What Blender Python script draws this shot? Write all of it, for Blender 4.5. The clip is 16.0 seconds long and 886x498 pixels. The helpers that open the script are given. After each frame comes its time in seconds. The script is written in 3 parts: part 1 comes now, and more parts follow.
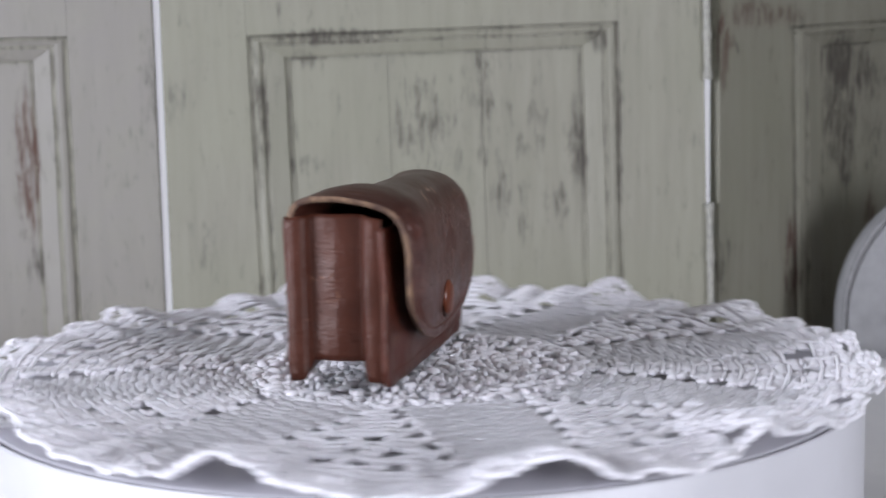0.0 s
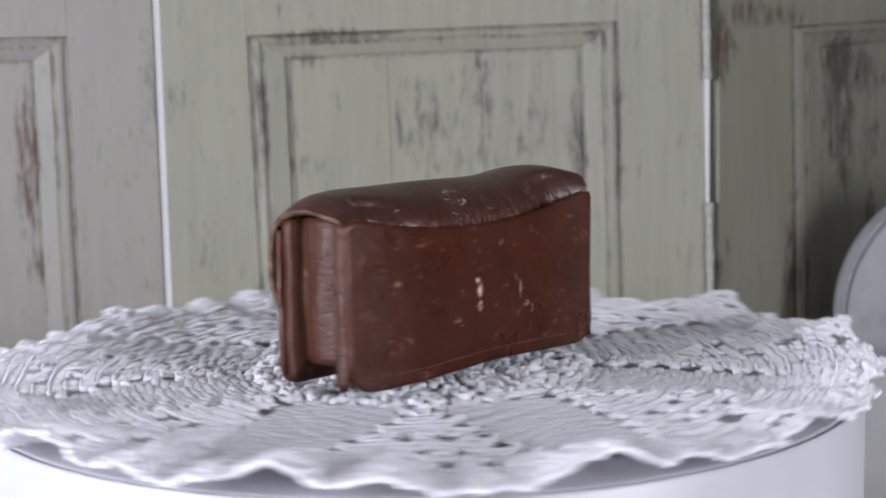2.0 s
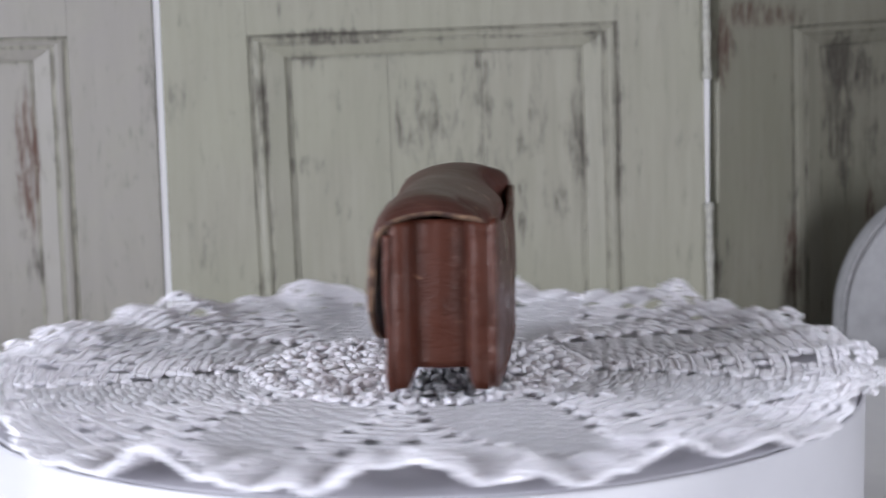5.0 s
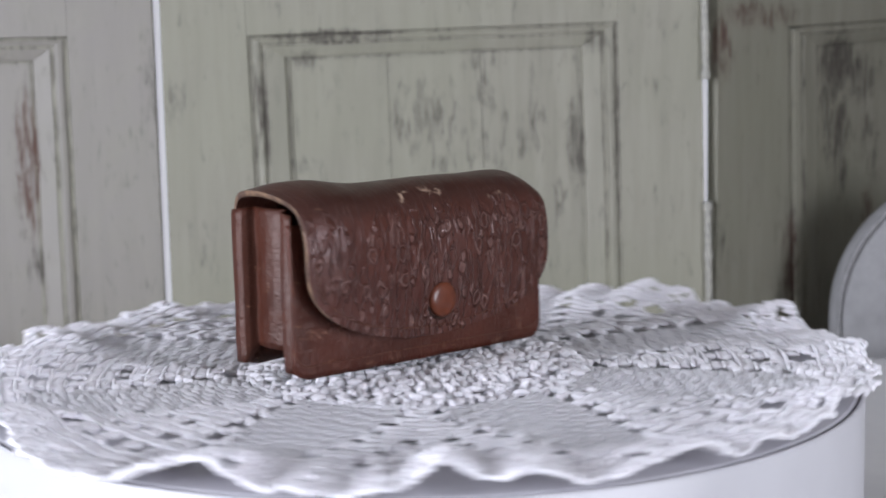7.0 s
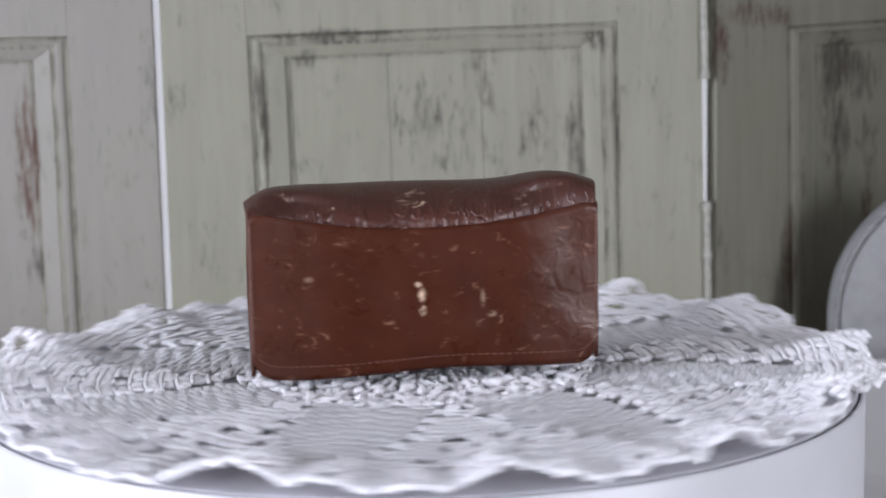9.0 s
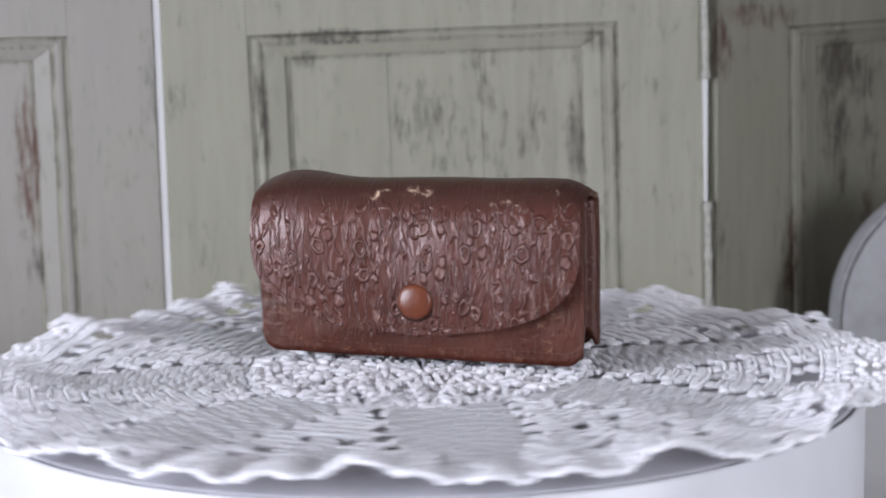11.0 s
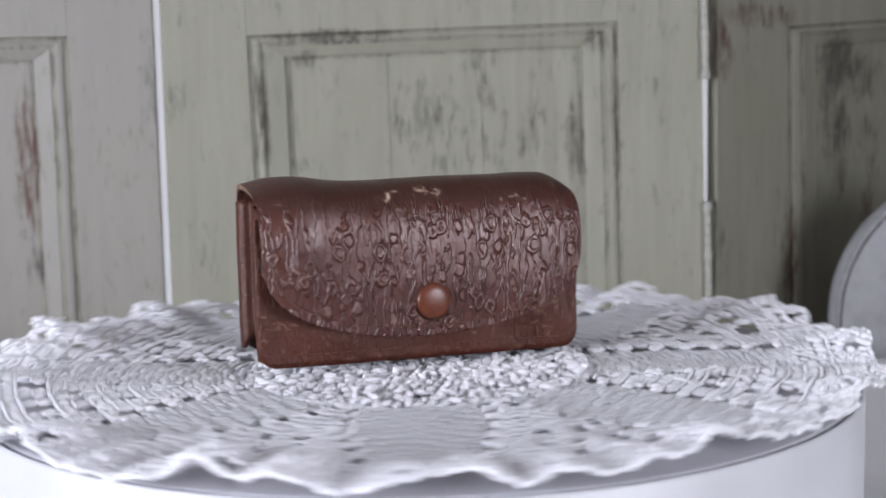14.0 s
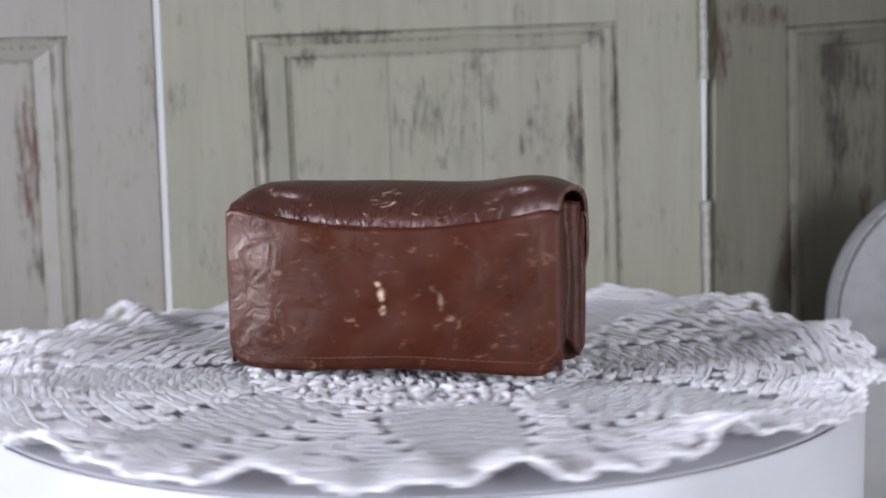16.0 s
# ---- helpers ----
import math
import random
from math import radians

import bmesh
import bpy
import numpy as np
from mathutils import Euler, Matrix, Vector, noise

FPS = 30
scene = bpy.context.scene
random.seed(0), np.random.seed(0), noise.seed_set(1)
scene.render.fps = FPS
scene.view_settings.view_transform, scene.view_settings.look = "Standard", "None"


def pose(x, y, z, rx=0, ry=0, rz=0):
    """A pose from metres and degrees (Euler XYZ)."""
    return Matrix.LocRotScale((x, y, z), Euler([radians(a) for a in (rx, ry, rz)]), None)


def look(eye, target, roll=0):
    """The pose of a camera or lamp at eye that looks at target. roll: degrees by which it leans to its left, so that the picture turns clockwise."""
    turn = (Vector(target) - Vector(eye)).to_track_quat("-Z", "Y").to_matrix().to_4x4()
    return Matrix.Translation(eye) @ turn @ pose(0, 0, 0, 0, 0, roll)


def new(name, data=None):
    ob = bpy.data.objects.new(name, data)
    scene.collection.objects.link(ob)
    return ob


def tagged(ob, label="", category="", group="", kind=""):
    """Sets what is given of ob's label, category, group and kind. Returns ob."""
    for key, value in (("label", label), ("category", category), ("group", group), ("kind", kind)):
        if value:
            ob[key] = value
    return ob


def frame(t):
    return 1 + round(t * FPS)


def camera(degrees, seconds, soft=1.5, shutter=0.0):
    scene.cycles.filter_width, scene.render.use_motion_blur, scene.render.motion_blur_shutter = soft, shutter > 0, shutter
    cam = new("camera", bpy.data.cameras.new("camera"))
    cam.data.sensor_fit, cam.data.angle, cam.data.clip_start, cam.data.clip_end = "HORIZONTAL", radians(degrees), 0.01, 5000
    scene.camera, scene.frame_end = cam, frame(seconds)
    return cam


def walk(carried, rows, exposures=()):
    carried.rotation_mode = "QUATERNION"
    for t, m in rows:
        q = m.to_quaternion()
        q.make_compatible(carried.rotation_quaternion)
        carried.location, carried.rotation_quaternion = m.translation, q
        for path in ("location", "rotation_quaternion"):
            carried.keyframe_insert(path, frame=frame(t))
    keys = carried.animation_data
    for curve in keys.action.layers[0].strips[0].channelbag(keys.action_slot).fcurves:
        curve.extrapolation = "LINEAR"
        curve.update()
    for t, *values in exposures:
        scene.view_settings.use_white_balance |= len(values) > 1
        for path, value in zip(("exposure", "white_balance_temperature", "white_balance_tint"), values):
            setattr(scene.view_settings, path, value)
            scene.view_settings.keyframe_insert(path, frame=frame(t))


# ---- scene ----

# ======== camera: it stands still before the turntable ========
cam = camera(32.83, 16.0, soft=1.9, shutter=0.5)
cam.data.dof.use_dof, cam.data.dof.focus_distance, cam.data.dof.aperture_fstop = True, 0.53, 26.0
EYE = look((0.0, -0.5319, 0.1070), (0.0090, 0.0, 0.0375), roll=-1.143)
walk(cam, [(0.0, EYE), (16.0, EYE)])

# ======== world, lights, exposure ========
world = bpy.data.worlds.new("overcast_sky")
scene.world = world
world.use_nodes = True
wn = world.node_tree
sky = wn.nodes.new("ShaderNodeTexSky")
sky.sky_type, sky.sun_disc = "NISHITA", False
sky.sun_elevation, sky.sun_rotation = radians(38), radians(160)
sky.air_density, sky.dust_density, sky.ozone_density = 1.0, 3.0, 1.0
wn.links.new(sky.outputs[0], wn.nodes["Background"].inputs[0])
wn.nodes["Background"].inputs[1].default_value = 0.12
scene.view_settings.exposure = 0.0


def window_light(name, eye, target, width, height, watts, colour):
    """The sky's light in a window opening."""
    lamp = bpy.data.lights.new(name, "AREA")
    lamp.shape, lamp.size, lamp.size_y = "RECTANGLE", width, height
    lamp.energy, lamp.color = watts, colour
    ob = new(name, lamp)
    ob.matrix_world = look(eye, target)
    return ob


COOL = (0.835, 0.86, 1.0)
window_light("window_light_west", (-1.56, -0.86, 0.28), (0.0, -0.86, 0.28), 1.15, 0.96, 63.0, COOL)
window_light("window_light_east", (1.56, -1.66, 0.38), (0.0, -1.66, 0.38), 1.15, 0.86, 53.0, COOL)


# ======== materials ========
def material(name, rough=0.6, metal=0.0):
    m = bpy.data.materials.new(name)
    m.use_nodes = True
    b = m.node_tree.nodes["Principled BSDF"]
    b.inputs["Roughness"].default_value, b.inputs["Metallic"].default_value = rough, metal
    return m, m.node_tree, b


def noise_tex(tree, vec, scale, detail=4.0, rough=0.55, distort=0.0):
    n = tree.nodes.new("ShaderNodeTexNoise")
    n.inputs["Scale"].default_value, n.inputs["Detail"].default_value = scale, detail
    n.inputs["Roughness"].default_value, n.inputs["Distortion"].default_value = rough, distort
    tree.links.new(vec, n.inputs["Vector"])
    return n.outputs["Fac"]


def scaled(tree, vec, x, y, z):
    n = tree.nodes.new("ShaderNodeMapping")
    n.inputs["Scale"].default_value = (x, y, z)
    tree.links.new(vec, n.inputs["Vector"])
    return n.outputs[0]


def maths(tree, op, a, b=None, clamp=False):
    n = tree.nodes.new("ShaderNodeMath")
    n.operation, n.use_clamp = op, clamp
    for i, v in enumerate((a, b)):
        if v is None:
            continue
        if isinstance(v, (int, float)):
            n.inputs[i].default_value = v
        else:
            tree.links.new(v, n.inputs[i])
    return n.outputs[0]


def ramp(tree, value, lo, hi, to_lo=0.0, to_hi=1.0):
    n = tree.nodes.new("ShaderNodeMapRange")
    n.interpolation_type = "SMOOTHSTEP"
    for i, v in enumerate((lo, hi, to_lo, to_hi)):
        n.inputs[i + 1].default_value = v
    tree.links.new(value, n.inputs[0])
    return n.outputs[0]


def mixed(tree, fac, a, b):
    n = tree.nodes.new("ShaderNodeMix")
    n.data_type = "RGBA"
    for i, v in ((0, fac), (6, a), (7, b)):
        if isinstance(v, (int, float)):
            n.inputs[i].default_value = v
        elif isinstance(v, tuple):
            n.inputs[i].default_value = (*v, 1.0)
        else:
            tree.links.new(v, n.inputs[i])
    return n.outputs[2]


def bump(tree, bsdf, height, strength, distance):
    n = tree.nodes.new("ShaderNodeBump")
    n.inputs["Strength"].default_value, n.inputs["Distance"].default_value = strength, distance
    tree.links.new(height, n.inputs["Height"])
    tree.links.new(n.outputs[0], bsdf.inputs["Normal"])
    return n


def coords(tree, which="Object"):
    return tree.nodes.new("ShaderNodeTexCoord").outputs[which]


def patches(tree, vec, spots):
    """The largest of soft patches (x, z, half width, half height, strength) in the plane of x and z."""
    total = None
    for x, z, hx, hz, power in spots:
        n = tree.nodes.new("ShaderNodeMapping")
        n.inputs["Location"].default_value = (-x / hx, 0, -z / hz)
        n.inputs["Scale"].default_value = (1 / hx, 0, 1 / hz)
        tree.links.new(vec, n.inputs["Vector"])
        g = tree.nodes.new("ShaderNodeVectorMath")
        g.operation = "LENGTH"
        tree.links.new(n.outputs[0], g.inputs[0])
        v = ramp(tree, g.outputs["Value"], 1.5, 0.3, 0.0, power)
        total = v if total is None else maths(tree, "MAXIMUM", total, v)
    return total


# worn places of the painted doors: x, z, half width, half height, strength
WORN = [
    (-0.315, -0.058, 0.009, 0.016, 0.70), (-0.214, 0.079, 0.010, 0.039, 0.55),
    (-0.194, 0.075, 0.011, 0.015, 0.65), (-0.109, 0.145, 0.006, 0.007, 0.50), (-0.128, 0.073, 0.008, 0.025, 0.45),
    (-0.006, 0.041, 0.012, 0.024, 0.62), (-0.088, 0.017, 0.014, 0.009, 0.70), (0.037, 0.039, 0.038, 0.045, 0.36),
]
WORN += [
    (0.133, 0.028, 0.008, 0.039, 0.90), (0.120, -0.019, 0.008, 0.020, 0.70), (0.088, 0.031, 0.005, 0.014, 0.70),
    (0.087, -0.028, 0.005, 0.039, 0.50), (0.056, 0.100, 0.014, 0.012, 0.60), (-0.171, -0.049, 0.009, 0.023, 0.60),
    (0.166, 0.057, 0.006, 0.062, 0.50), (0.381, 0.048, 0.013, 0.056, 1.00), (0.417, 0.077, 0.030, 0.026, 0.95),
]
WORN += [(0.010, 0.062, 0.016, 0.030, 0.75), (0.058, 0.070, 0.010, 0.034, 0.70), (0.100, 0.050, 0.010, 0.040, 0.70), (0.072, -0.010, 0.010, 0.030, 0.60),
         (-0.060, 0.122, 0.060, 0.006, 0.95), (-0.125, 0.060, 0.006, 0.050, 0.85), (0.150, 0.115, 0.010, 0.010, 0.80), (-0.090, 0.105, 0.010, 0.010, 0.80)]
WORN += [(0.388, 0.090, 0.022, 0.030, 1.40), (0.395, 0.020, 0.014, 0.050, 1.10), (0.431, 0.011, 0.021, 0.036, 0.60), (0.255, -0.065, 0.010, 0.037, 0.60)]
RUSTY = [(-0.318, 0.023, 0.011, 0.064, 1.00), (0.255, 0.106, 0.011, 0.039, 0.90), (0.290, 0.133, 0.050, 0.012, 0.85), (0.430, -0.050, 0.009, 0.028, 0.90),
         (0.331, -0.083, 0.011, 0.046, 0.80)]


def door_paint(name, wear, cool=0.0):
    """Old grey-green paint, brushed upright, rubbed through to dark and rusty brown wood."""
    m, t, b = material(name, 0.62)
    p = t.nodes.new("ShaderNodeNewGeometry").outputs["Position"]
    brush = noise_tex(t, scaled(t, p, 90, 40, 7), 1.0, 5, 0.6)
    cloud = noise_tex(t, p, 9.0, 3, 0.5)
    grain = noise_tex(t, scaled(t, p, 420, 300, 45), 1.0, 4, 0.65, 0.6)
    chips = noise_tex(t, scaled(t, p, 210, 160, 44), 1.0, 6, 0.66, 0.5)
    spread = noise_tex(t, p, 34.0, 4, 0.6)
    paint = mixed(t, ramp(t, brush, 0.3, 0.7), (0.222, 0.215, 0.167), (0.268, 0.260, 0.205))
    paint = mixed(t, ramp(t, cloud, 0.35, 0.7, 0.0, 0.45), paint, (0.239, 0.241, 0.174))
    paint = mixed(t, ramp(t, spread, 0.2, 0.8, cool, cool * 0.6), paint, (0.232, 0.216, 0.197))
    worn = patches(t, p, WORN)
    rusty = patches(t, p, RUSTY)
    both = maths(t, "MAXIMUM", worn, rusty)
    value = maths(t, "ADD", maths(t, "ADD", chips, maths(t, "MULTIPLY", both, 0.30)), wear)
    value = maths(t, "ADD", value, maths(t, "MULTIPLY", maths(t, "SUBTRACT", spread, 0.5), 0.5))
    rub = ramp(t, value, 0.55, 0.94)
    rub = maths(t, "MULTIPLY", rub, ramp(t, grain, 0.28, 0.55, 0.45, 1.0))
    wood = mixed(t, ramp(t, rusty, 0.1, 0.6), (0.075, 0.067, 0.054), (0.095, 0.052, 0.039))
    t.links.new(mixed(t, rub, paint, wood), b.inputs["Base Color"])
    t.links.new(ramp(t, rub, 0, 1, 0.55, 0.85), b.inputs["Roughness"])
    height = maths(t, "SUBTRACT", maths(t, "MULTIPLY", brush, 0.5), rub)
    bump(t, b, height, 0.5, 0.0008)
    return m


PAINT = door_paint("weathered_paint", 0.0)
PAINT_EDGE = door_paint("rubbed_paint", 0.15)
PAINT_GREYER = door_paint("weathered_greyer_paint", 0.0, 0.8)


def leather(name, kind, pale=(), sparse=0.38):
    """Brown polished hide; kind 'grained' is embossed with upright wrinkles, 'smooth' is worn flat, 'creased' has lying folds."""
    m, t, b = material(name, 0.34)
    p = coords(t)
    tone = noise_tex(t, p, 60, 5, 0.6)
    fine = noise_tex(t, p, 900, 3, 0.6)
    rubs = noise_tex(t, scaled(t, p, 170, 170, 260), 1.0, 6, 0.7, 0.8)
    base = mixed(t, ramp(t, tone, 0.3, 0.7), (0.049, 0.0112, 0.0054), (0.074, 0.0172, 0.0084))
    if kind == "creased":
        base = mixed(t, ramp(t, tone, 0.3, 0.7), (0.038, 0.0100, 0.0052), (0.056, 0.0150, 0.0077))
    if kind == "smooth":
        base = mixed(t, ramp(t, tone, 0.3, 0.7), (0.043, 0.0108, 0.0054), (0.058, 0.0150, 0.0073))
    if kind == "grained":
        # smooth over the top, where shade is painted into the base colour
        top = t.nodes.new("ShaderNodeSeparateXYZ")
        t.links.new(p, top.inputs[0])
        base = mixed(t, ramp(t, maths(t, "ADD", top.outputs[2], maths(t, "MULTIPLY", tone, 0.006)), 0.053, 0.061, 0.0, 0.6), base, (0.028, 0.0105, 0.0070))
    if kind == "front":
        base = mixed(t, ramp(t, tone, 0.3, 0.7), (0.046, 0.0095, 0.0044), (0.070, 0.0150, 0.0070))
    base = mixed(t, ramp(t, rubs, {"smooth": 0.58, "front": 0.57}.setdefault(kind, 0.63), 0.70, 0.0, 0.5), base, (0.30, 0.16, 0.10))
    if pale:
        scuffs = maths(t, "MULTIPLY", patches(t, p, pale), ramp(t, rubs, sparse, sparse + 0.14))
        base = mixed(t, scuffs, base, (0.58, 0.42, 0.30))
    t.links.new(base, b.inputs["Base Color"])
    if kind == "grained":
        # embossed: raised rings in loose rows, tied by upright wavering ribs
        n = t.nodes.new("ShaderNodeTexNoise")
        n.inputs["Scale"].default_value, n.inputs["Detail"].default_value = 260, 2
        t.links.new(p, n.inputs["Vector"])
        v = t.nodes.new("ShaderNodeVectorMath")
        v.operation = "MULTIPLY_ADD"
        t.links.new(n.outputs["Color"], v.inputs[0])
        v.inputs[1].default_value = (0.0030, 0.0, 0.0040)
        t.links.new(p, v.inputs[2])
        cells = t.nodes.new("ShaderNodeTexVoronoi")
        cells.feature, cells.voronoi_dimensions = "F1", "3D"
        cells.inputs["Scale"].default_value, cells.inputs["Randomness"].default_value = 1.0, 0.75
        t.links.new(scaled(t, v.outputs[0], 158, 0, 112), cells.inputs["Vector"])
        away = cells.outputs["Distance"]
        rings = ramp(t, maths(t, "ABSOLUTE", maths(t, "SUBTRACT", away, 0.30)), 0.12, 0.02)
        wave = noise_tex(t, scaled(t, v.outputs[0], 330, 0, 62), 1.0, 1, 0.4, 0.3)
        ribs = ramp(t, maths(t, "ABSOLUTE", maths(t, "SUBTRACT", wave, 0.5)), 0.060, 0.005)
        ribs = maths(t, "MULTIPLY", ribs, ramp(t, away, 0.36, 0.46))
        folds = noise_tex(t, scaled(t, p, 420, 420, 150), 1.0, 3, 0.5, 0.6)
        raised = maths(t, "MAXIMUM", rings, ribs)
        height = maths(t, "ADD", raised, maths(t, "ADD", maths(t, "MULTIPLY", folds, 0.55), maths(t, "MULTIPLY", fine, 0.06)))
        sep = t.nodes.new("ShaderNodeSeparateXYZ")
        t.links.new(p, sep.inputs[0])
        # pale wear on the raised grain, with bright ridge highlights painted in
        worn = maths(t, "MULTIPLY", raised, ramp(t, rubs, 0.42, 0.60, 0.07, 0.32))
        worn = maths(t, "MULTIPLY", worn, ramp(t, sep.outputs[2], 0.046, 0.055, 1.0, 0.10))
        t.links.new(mixed(t, worn, base, (0.36, 0.23, 0.20)), b.inputs["Base Color"])
        bump(t, b, maths(t, "MULTIPLY", height, ramp(t, sep.outputs[2], 0.048, 0.057, 1.0, 0.07)), 0.9, 0.0013)
        t.links.new(ramp(t, tone, 0.3, 0.7, 0.32, 0.42), b.inputs["Roughness"])
        b.inputs["Specular IOR Level"].default_value = 0.72
    else:
        stretch = {"creased": (220, 220, 520), "front": (520, 520, 170), "smooth": (240, 240, 200)}[kind]
        folds = noise_tex(t, scaled(t, p, *stretch), 1.0, 4, 0.6, 1.2)
        dents = noise_tex(t, p, 120, 2, 0.5, 0.9)
        height = maths(t, "ADD", maths(t, "MULTIPLY", folds, 0.3 if kind == "smooth" else 0.8), maths(t, "ADD", maths(t, "MULTIPLY", dents, 1.6 if kind == "smooth" else 0.5), maths(t, "MULTIPLY", fine, 0.05)))
        sep = t.nodes.new("ShaderNodeSeparateXYZ")
        t.links.new(p, sep.inputs[0])
        height = maths(t, "MULTIPLY", height, ramp(t, maths(t, "ABSOLUTE", sep.outputs[0]), 0.018, 0.052, 0.7 if kind == "front" else 0.30, 1.0))
        bump(t, b, height, 0.6 if kind == "smooth" else 0.8, 0.0012 if kind == "front" else 0.0006)
        if kind == "smooth":
            t.links.new(ramp(t, noise_tex(t, p, 75, 4, 0.6, 0.5), 0.38, 0.70, 0.40, 0.25), b.inputs["Roughness"])
            t.links.new(ramp(t, maths(t, "ABSOLUTE", sep.outputs[0]), 0.026, 0.052, 0.17, 0.50), b.inputs["Specular IOR Level"])
        else:
            t.links.new(ramp(t, tone, 0.3, 0.7, 0.34, 0.48), b.inputs["Roughness"])
            b.inputs["Specular IOR Level"].default_value = 0.48 if kind == "front" else 0.36
    b.inputs["Specular Tint"].default_value = (1.0, 0.86, 0.84, 1) if kind == "grained" else (1.0, 0.84, 0.76, 1)
    b.inputs["Coat Weight"].default_value, b.inputs["Coat Roughness"].default_value = 0.0, 0.2
    return m


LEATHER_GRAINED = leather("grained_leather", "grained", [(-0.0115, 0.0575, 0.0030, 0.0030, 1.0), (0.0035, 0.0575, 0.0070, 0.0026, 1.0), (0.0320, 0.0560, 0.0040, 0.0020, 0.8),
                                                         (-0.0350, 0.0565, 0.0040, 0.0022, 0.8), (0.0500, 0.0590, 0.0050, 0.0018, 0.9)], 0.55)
LEATHER_FRONT = leather("low_grained_leather", "front")
LEATHER_SMOOTH = leather("smooth_leather", "smooth", [(0.0022, 0.0262, 0.0013, 0.0022, 1.0), (0.0020, 0.0212, 0.0011, 0.0017, 1.0),
                                                       (0.0036, 0.0300, 0.0012, 0.0009, 0.8),
                                                       (-0.0185, 0.0245, 0.0008, 0.0030, 0.30), (-0.0215, 0.0190, 0.0016, 0.0010, 0.30), (0.0400, 0.0330, 0.0016, 0.0010, 0.25)])
LEATHER_CREASED = leather("creased_leather", "creased")


def plain(name, dark, light, scale, rough, relief=0.0002, stretch=(1, 1, 1), metal=0.0):
    m, t, b = material(name, rough, metal)
    p = scaled(t, coords(t), *stretch)
    a = noise_tex(t, p, scale, 5, 0.6)
    c = noise_tex(t, p, scale * 9, 3, 0.6)
    t.links.new(mixed(t, ramp(t, a, 0.3, 0.7), dark, light), b.inputs["Base Color"])
    t.links.new(ramp(t, a, 0.2, 0.8, rough - 0.06, rough + 0.06), b.inputs["Roughness"])
    if relief:
        bump(t, b, maths(t, "ADD", a, maths(t, "MULTIPLY", c, 0.4)), 0.5, relief)
    return m


CUT_EDGE = plain("raw_leather_edge", (0.035, 0.013, 0.008), (0.19, 0.115, 0.066), 210, 0.8, 0.0003)
LINING = plain("dark_leather_lining", (0.018, 0.010, 0.008), (0.035, 0.018, 0.014), 200, 0.75)
THREAD = plain("brown_thread", (0.075, 0.026, 0.016), (0.16, 0.070, 0.045), 900, 0.6)
SNAP = plain("brown_enamel", (0.105, 0.026, 0.010), (0.135, 0.034, 0.013), 260, 0.33, 0.00005)
# an added dark ring stands in for the shade of the snap's dent
SNAP_RING = plain("snap_dent_shade", (0.03, 0.016, 0.012), (0.07, 0.035, 0.025), 500, 0.4, 0.0001, metal=0.6)
PLASTIC = plain("white_plastic", (0.49, 0.49, 0.505), (0.53, 0.53, 0.545), 25, 0.34, 0.00004)
PLATE = plain("grey_plastic", (0.42, 0.415, 0.44), (0.48, 0.475, 0.50), 30, 0.45, 0.00005)
TABLE_PAINT = plain("white_table_paint", (0.74, 0.74, 0.75), (0.80, 0.80, 0.80), 18, 0.4, 0.0001)
WALL_PAINT = plain("grey_wall_paint", (0.30, 0.29, 0.27), (0.36, 0.35, 0.33), 6, 0.85, 0.0004)
CEILING_PAINT = plain("ceiling_paint", (0.26, 0.25, 0.24), (0.31, 0.30, 0.29), 6, 0.9, 0.0003)
BOARDS = plain("oak_floor", (0.08, 0.05, 0.03), (0.14, 0.09, 0.055), 14, 0.5, 0.0005, (0.2, 3, 1))
FABRIC = plain("pale_grey_fabric", (0.235, 0.235, 0.235), (0.285, 0.285, 0.285), 60, 0.9, 0.0003)
PIPING = plain("grey_piping", (0.19, 0.19, 0.19), (0.25, 0.25, 0.25), 120, 0.85, 0.0003)
STEEL = plain("painted_hinge", (0.24, 0.24, 0.21), (0.36, 0.35, 0.30), 180, 0.55, 0.0003)


def yarn():
    m, t, b = material("cotton_yarn", 0.92)
    p = coords(t)
    ply = noise_tex(t, p, 700, 3, 0.6)
    soil = noise_tex(t, p, 22, 3, 0.5)
    rnd = t.nodes.new("ShaderNodeNewGeometry").outputs["Random Per Island"]
    base = mixed(t, ramp(t, soil, 0.3, 0.7), (0.845, 0.82, 0.86), (0.915, 0.89, 0.925))
    base = mixed(t, ramp(t, rnd, 0.0, 1.0, 0.0, 0.35), base, (0.705, 0.685, 0.73))
    t.links.new(base, b.inputs["Base Color"])
    bump(t, b, ply, 0.6, 0.0006)
    b.inputs["Sheen Weight"].default_value = 0.2
    b.inputs["Subsurface Weight"].default_value, b.inputs["Subsurface Scale"].default_value = 0.75, 0.0035
    b.inputs["Subsurface Radius"].default_value = (1.0, 0.95, 0.95)
    return m


YARN = yarn()


def bright_sky():
    m, t, b = material("bright_overcast", 1.0)
    p = coords(t)
    b.inputs["Base Color"].default_value = (0.8, 0.8, 0.8, 1)
    t.links.new(mixed(t, noise_tex(t, p, 1.5, 3, 0.5), (0.60, 0.61, 0.70), (0.74, 0.75, 0.84)), b.inputs["Emission Color"])
    b.inputs["Emission Strength"].default_value = 0.75
    return m


BRIGHT_SKY = bright_sky()


